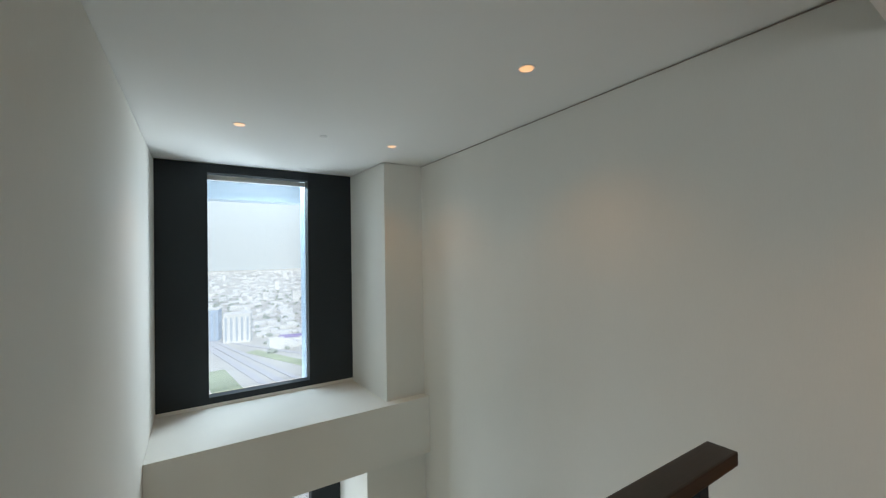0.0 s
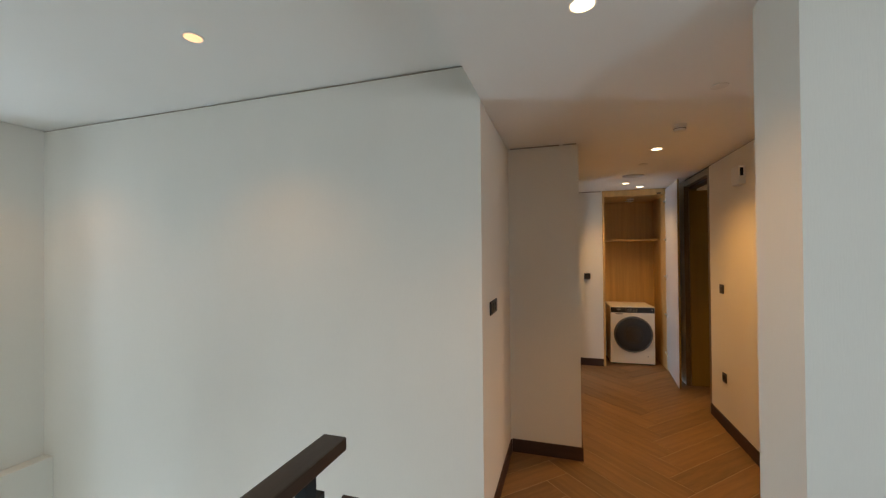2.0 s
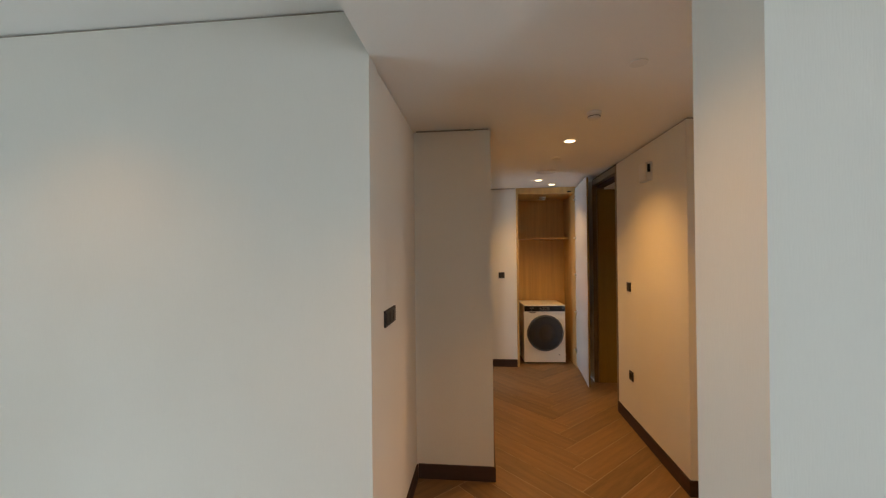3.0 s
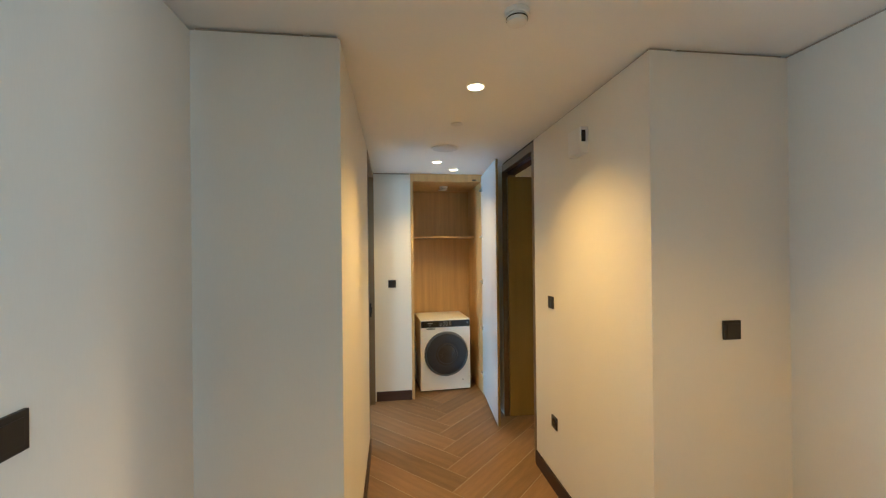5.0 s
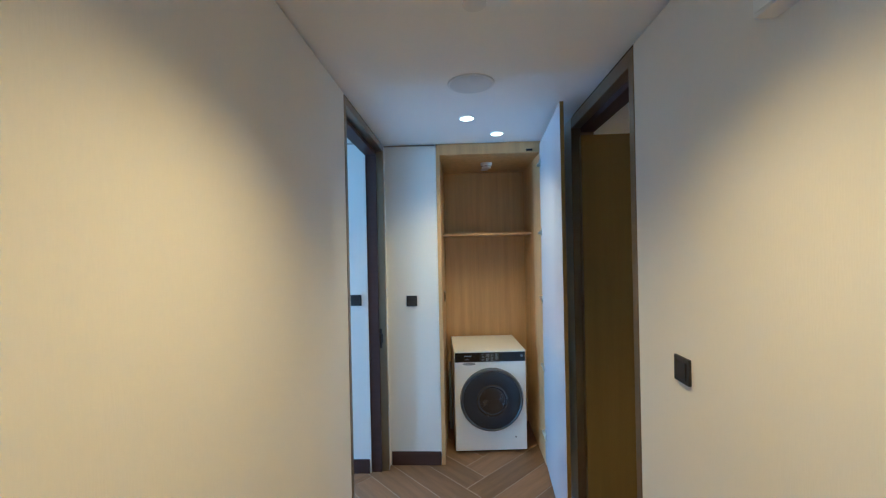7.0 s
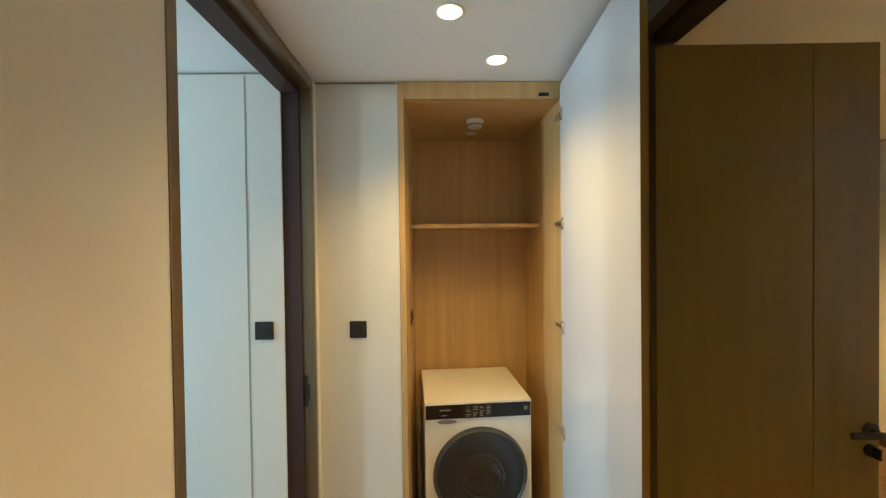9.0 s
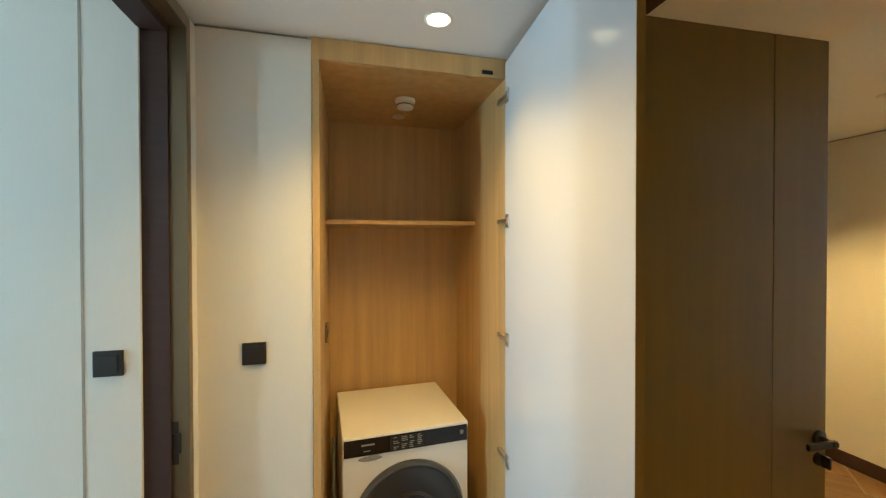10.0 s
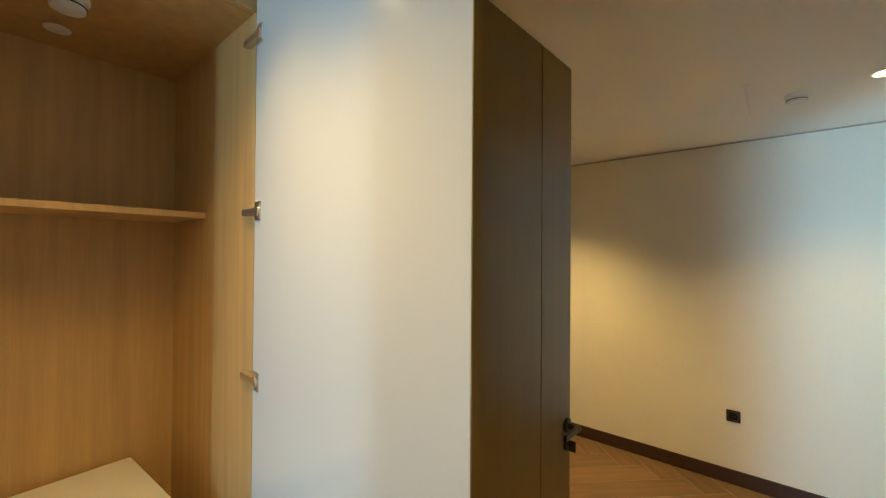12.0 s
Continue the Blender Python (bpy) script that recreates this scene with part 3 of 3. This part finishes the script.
structure("lawn", box(bmesh.new(), -9, 9, -70, 60, 0, 0.4, 0, pose(92, 590, GZ, 0, 0, 24)), GRASS, "green verge beside the highway", "lawn")
structure("lawn", box(bmesh.new(), -16, 12, -80, 40, 0, 0.4, 0, pose(22, 520, GZ, 0, 0, 8)), GRASS, "green verge beside the highway", "lawn")


def road(x0, y0, x1, y1, w):
    run = math.hypot(x1 - x0, y1 - y0)
    m = pose((x0 + x1) / 2, (y0 + y1) / 2, GZ, 0, 0, math.degrees(math.atan2(y1 - y0, x1 - x0)))
    structure("road", box(bmesh.new(), -run, run, -w / 2, w / 2, 0.5, 1.0, 0, m), ROAD, "pale multi-lane highway far below", "road")


road(12, 719, 63, 469, 9)
road(20, 730, 78, 474, 9)
road(27, 743, 95, 477, 6)
road(60, 700, 140, 560, 5)


def tower(name, label, x, y, w, d, h, mat, rz):
    t = thing(name, label, "building", x=x, y=y, z=GZ, rz=rz)
    part("wall", boxes((-w / 2, w / 2, -d / 2, d / 2, 0, h)), mat, t)
    part("roof", boxes((-w / 2 - 0.5, w / 2 + 0.5, -d / 2 - 0.5, d / 2 + 0.5, h, h + 1.5)), FACADE, t)
    fw = material("tower_window", (0.46, 0.52, 0.58), 0.3, bump=0)
    for i in range(int(w // 8)):
        part("window_strip", boxes((-w / 2 + 8 * i + 2.5, -w / 2 + 8 * i + 5.5, -d / 2 - 0.3, -d / 2 - 0.02, 3, h - 4)), fw, t)


tower("apartment_tower", "white high-rise apartment building far below", 57, 735, 40, 26, 46, FACADE, -12)
tower("office_tower", "blue glass office building far below", 16, 775, 34, 30, 52, BLUE, -12)
rng = random.Random(7)
bm = bmesh.new()
for i in range(900):
    yy = 640 + 3400 * rng.random() ** 1.5
    xx = yy * rng.uniform(-0.05, 0.34)
    if xx < 95 and yy < 830:
        continue
    w, d, h = rng.uniform(8, 26), rng.uniform(8, 24), rng.uniform(3, 8) + (rng.random() < 0.02) * rng.uniform(8, 30)
    box(bm, xx - w / 2, xx + w / 2, yy - d / 2, yy + d / 2, GZ, GZ + h)
tagged(part("city_buildings", bm, FACADE), "low pale hazy city buildings", "buildings", "", "stuff")
# tree green lightened towards grey, for the haze in front of it
TREE = material("far_trees", (0.36, 0.40, 0.34), 0.95, bump=0)
bm = bmesh.new()
for i in range(260):
    yy = rng.uniform(600, 1700)
    xx = yy * rng.uniform(0.0, 0.34)
    if xx < 90 and yy < 780:
        continue
    r = rng.uniform(2.5, 5)
    bmesh.ops.create_icosphere(bm, subdivisions=1, radius=r, matrix=Matrix.LocRotScale((xx, yy, GZ + r * 0.6), None, (rng.uniform(0.8, 2.2), rng.uniform(0.8, 1.6), rng.uniform(0.6, 1.0))))
for v in bm.verts:
    v.co += Vector((rng.uniform(-1, 1), rng.uniform(-1, 1), rng.uniform(-1, 1)))
tagged(part("far_trees", bm, TREE), "scattered green trees between buildings, paled as if by haze", "trees", "", "stuff")

# ---- floor tiles, laid in herringbone ----
TW, TL, JOINT = 0.20, 1.20, 0.007
OX, OY = 4.9256, -1.2564


# parts of the plan that are tiled: x0, x1, y0, y1
TILED = ((-1.65, 3.06, -3.66, 0.10), (3.06, 4.90, -2.56, 0.10), (4.90, 7.66, -1.89, -0.45), (7.66, 8.47, -1.80, -0.94),
         (5.18, 7.55, -0.45, 3.15), (4.90, 9.03, -4.86, -1.89))


def inside(x, y):
    return any(p <= x <= q and u <= y <= v for p, q, u, v in TILED)


def tile_solid():
    bm = boxes((-TL / 2 + JOINT / 2, TL / 2 - JOINT / 2, -TW / 2 + JOINT / 2, TW / 2 - JOINT / 2, -0.010, 0.0))
    top = [e for e in bm.edges if all(v.co.z > -0.001 for v in e.verts)]
    bmesh.ops.bevel(bm, geom=top, offset=0.0012, segments=1, affect="EDGES")
    return bm


def cut_tile(m):
    """A tile at the pose m, cut to the tiled parts of the plan; None where nothing is left."""
    out = bpy.data.meshes.new("floor_tile")
    whole = bmesh.new()
    for p, q, u, v in TILED:
        bm = tile_solid()
        bm.transform(m)
        for co, no in (((p, 0, 0), (-1, 0, 0)), ((q, 0, 0), (1, 0, 0)), ((0, u, 0), (0, -1, 0)), ((0, v, 0), (0, 1, 0))):
            if bm.verts:
                bmesh.ops.bisect_plane(bm, geom=bm.verts[:] + bm.edges[:] + bm.faces[:], plane_co=co, plane_no=no, clear_outer=True)
        if bm.faces:
            bm.to_mesh(out)
            whole.from_mesh(out)
        bm.free()
    if not whole.faces:
        whole.free()
        return None
    whole.transform(m.inverted())
    return mesh_of("floor_tile", whole, TILE)


def herringbone():
    a = math.sqrt(0.5)
    me = mesh_of("floor_tile", tile_solid(), TILE)
    ends = [(e * TL / 2, f * TW / 2) for e in (-1, -0.5, 0, 0.5, 1) for f in (-1, 1)]
    for k in range(-60, 61):
        for n in range(-5, 6):
            for u, v, turn in ((k * TW + TL / 2, k * TW + TW / 2, -45), (k * TW + TW / 2, (k + 1) * TW + TL / 2, 45)):
                u += 2 * TL * n
                x, y = OX + (u + v) * a, OY + (v - u) * a
                if not (-2.5 < x < 9.8 and -5.6 < y < 4):
                    continue
                m = pose(x, y, 0, 0, 0, turn + (180 if random.random() < 0.5 else 0))
                hits = [inside(*(m @ Vector((e, f, 0))).xy) for e, f in ends]
                if not any(hits):
                    continue
                data = me if all(hits) else cut_tile(m)
                if data:
                    t = new("floor_tile", data)
                    t.parent = floor
                    t.matrix_basis = m


herringbone()
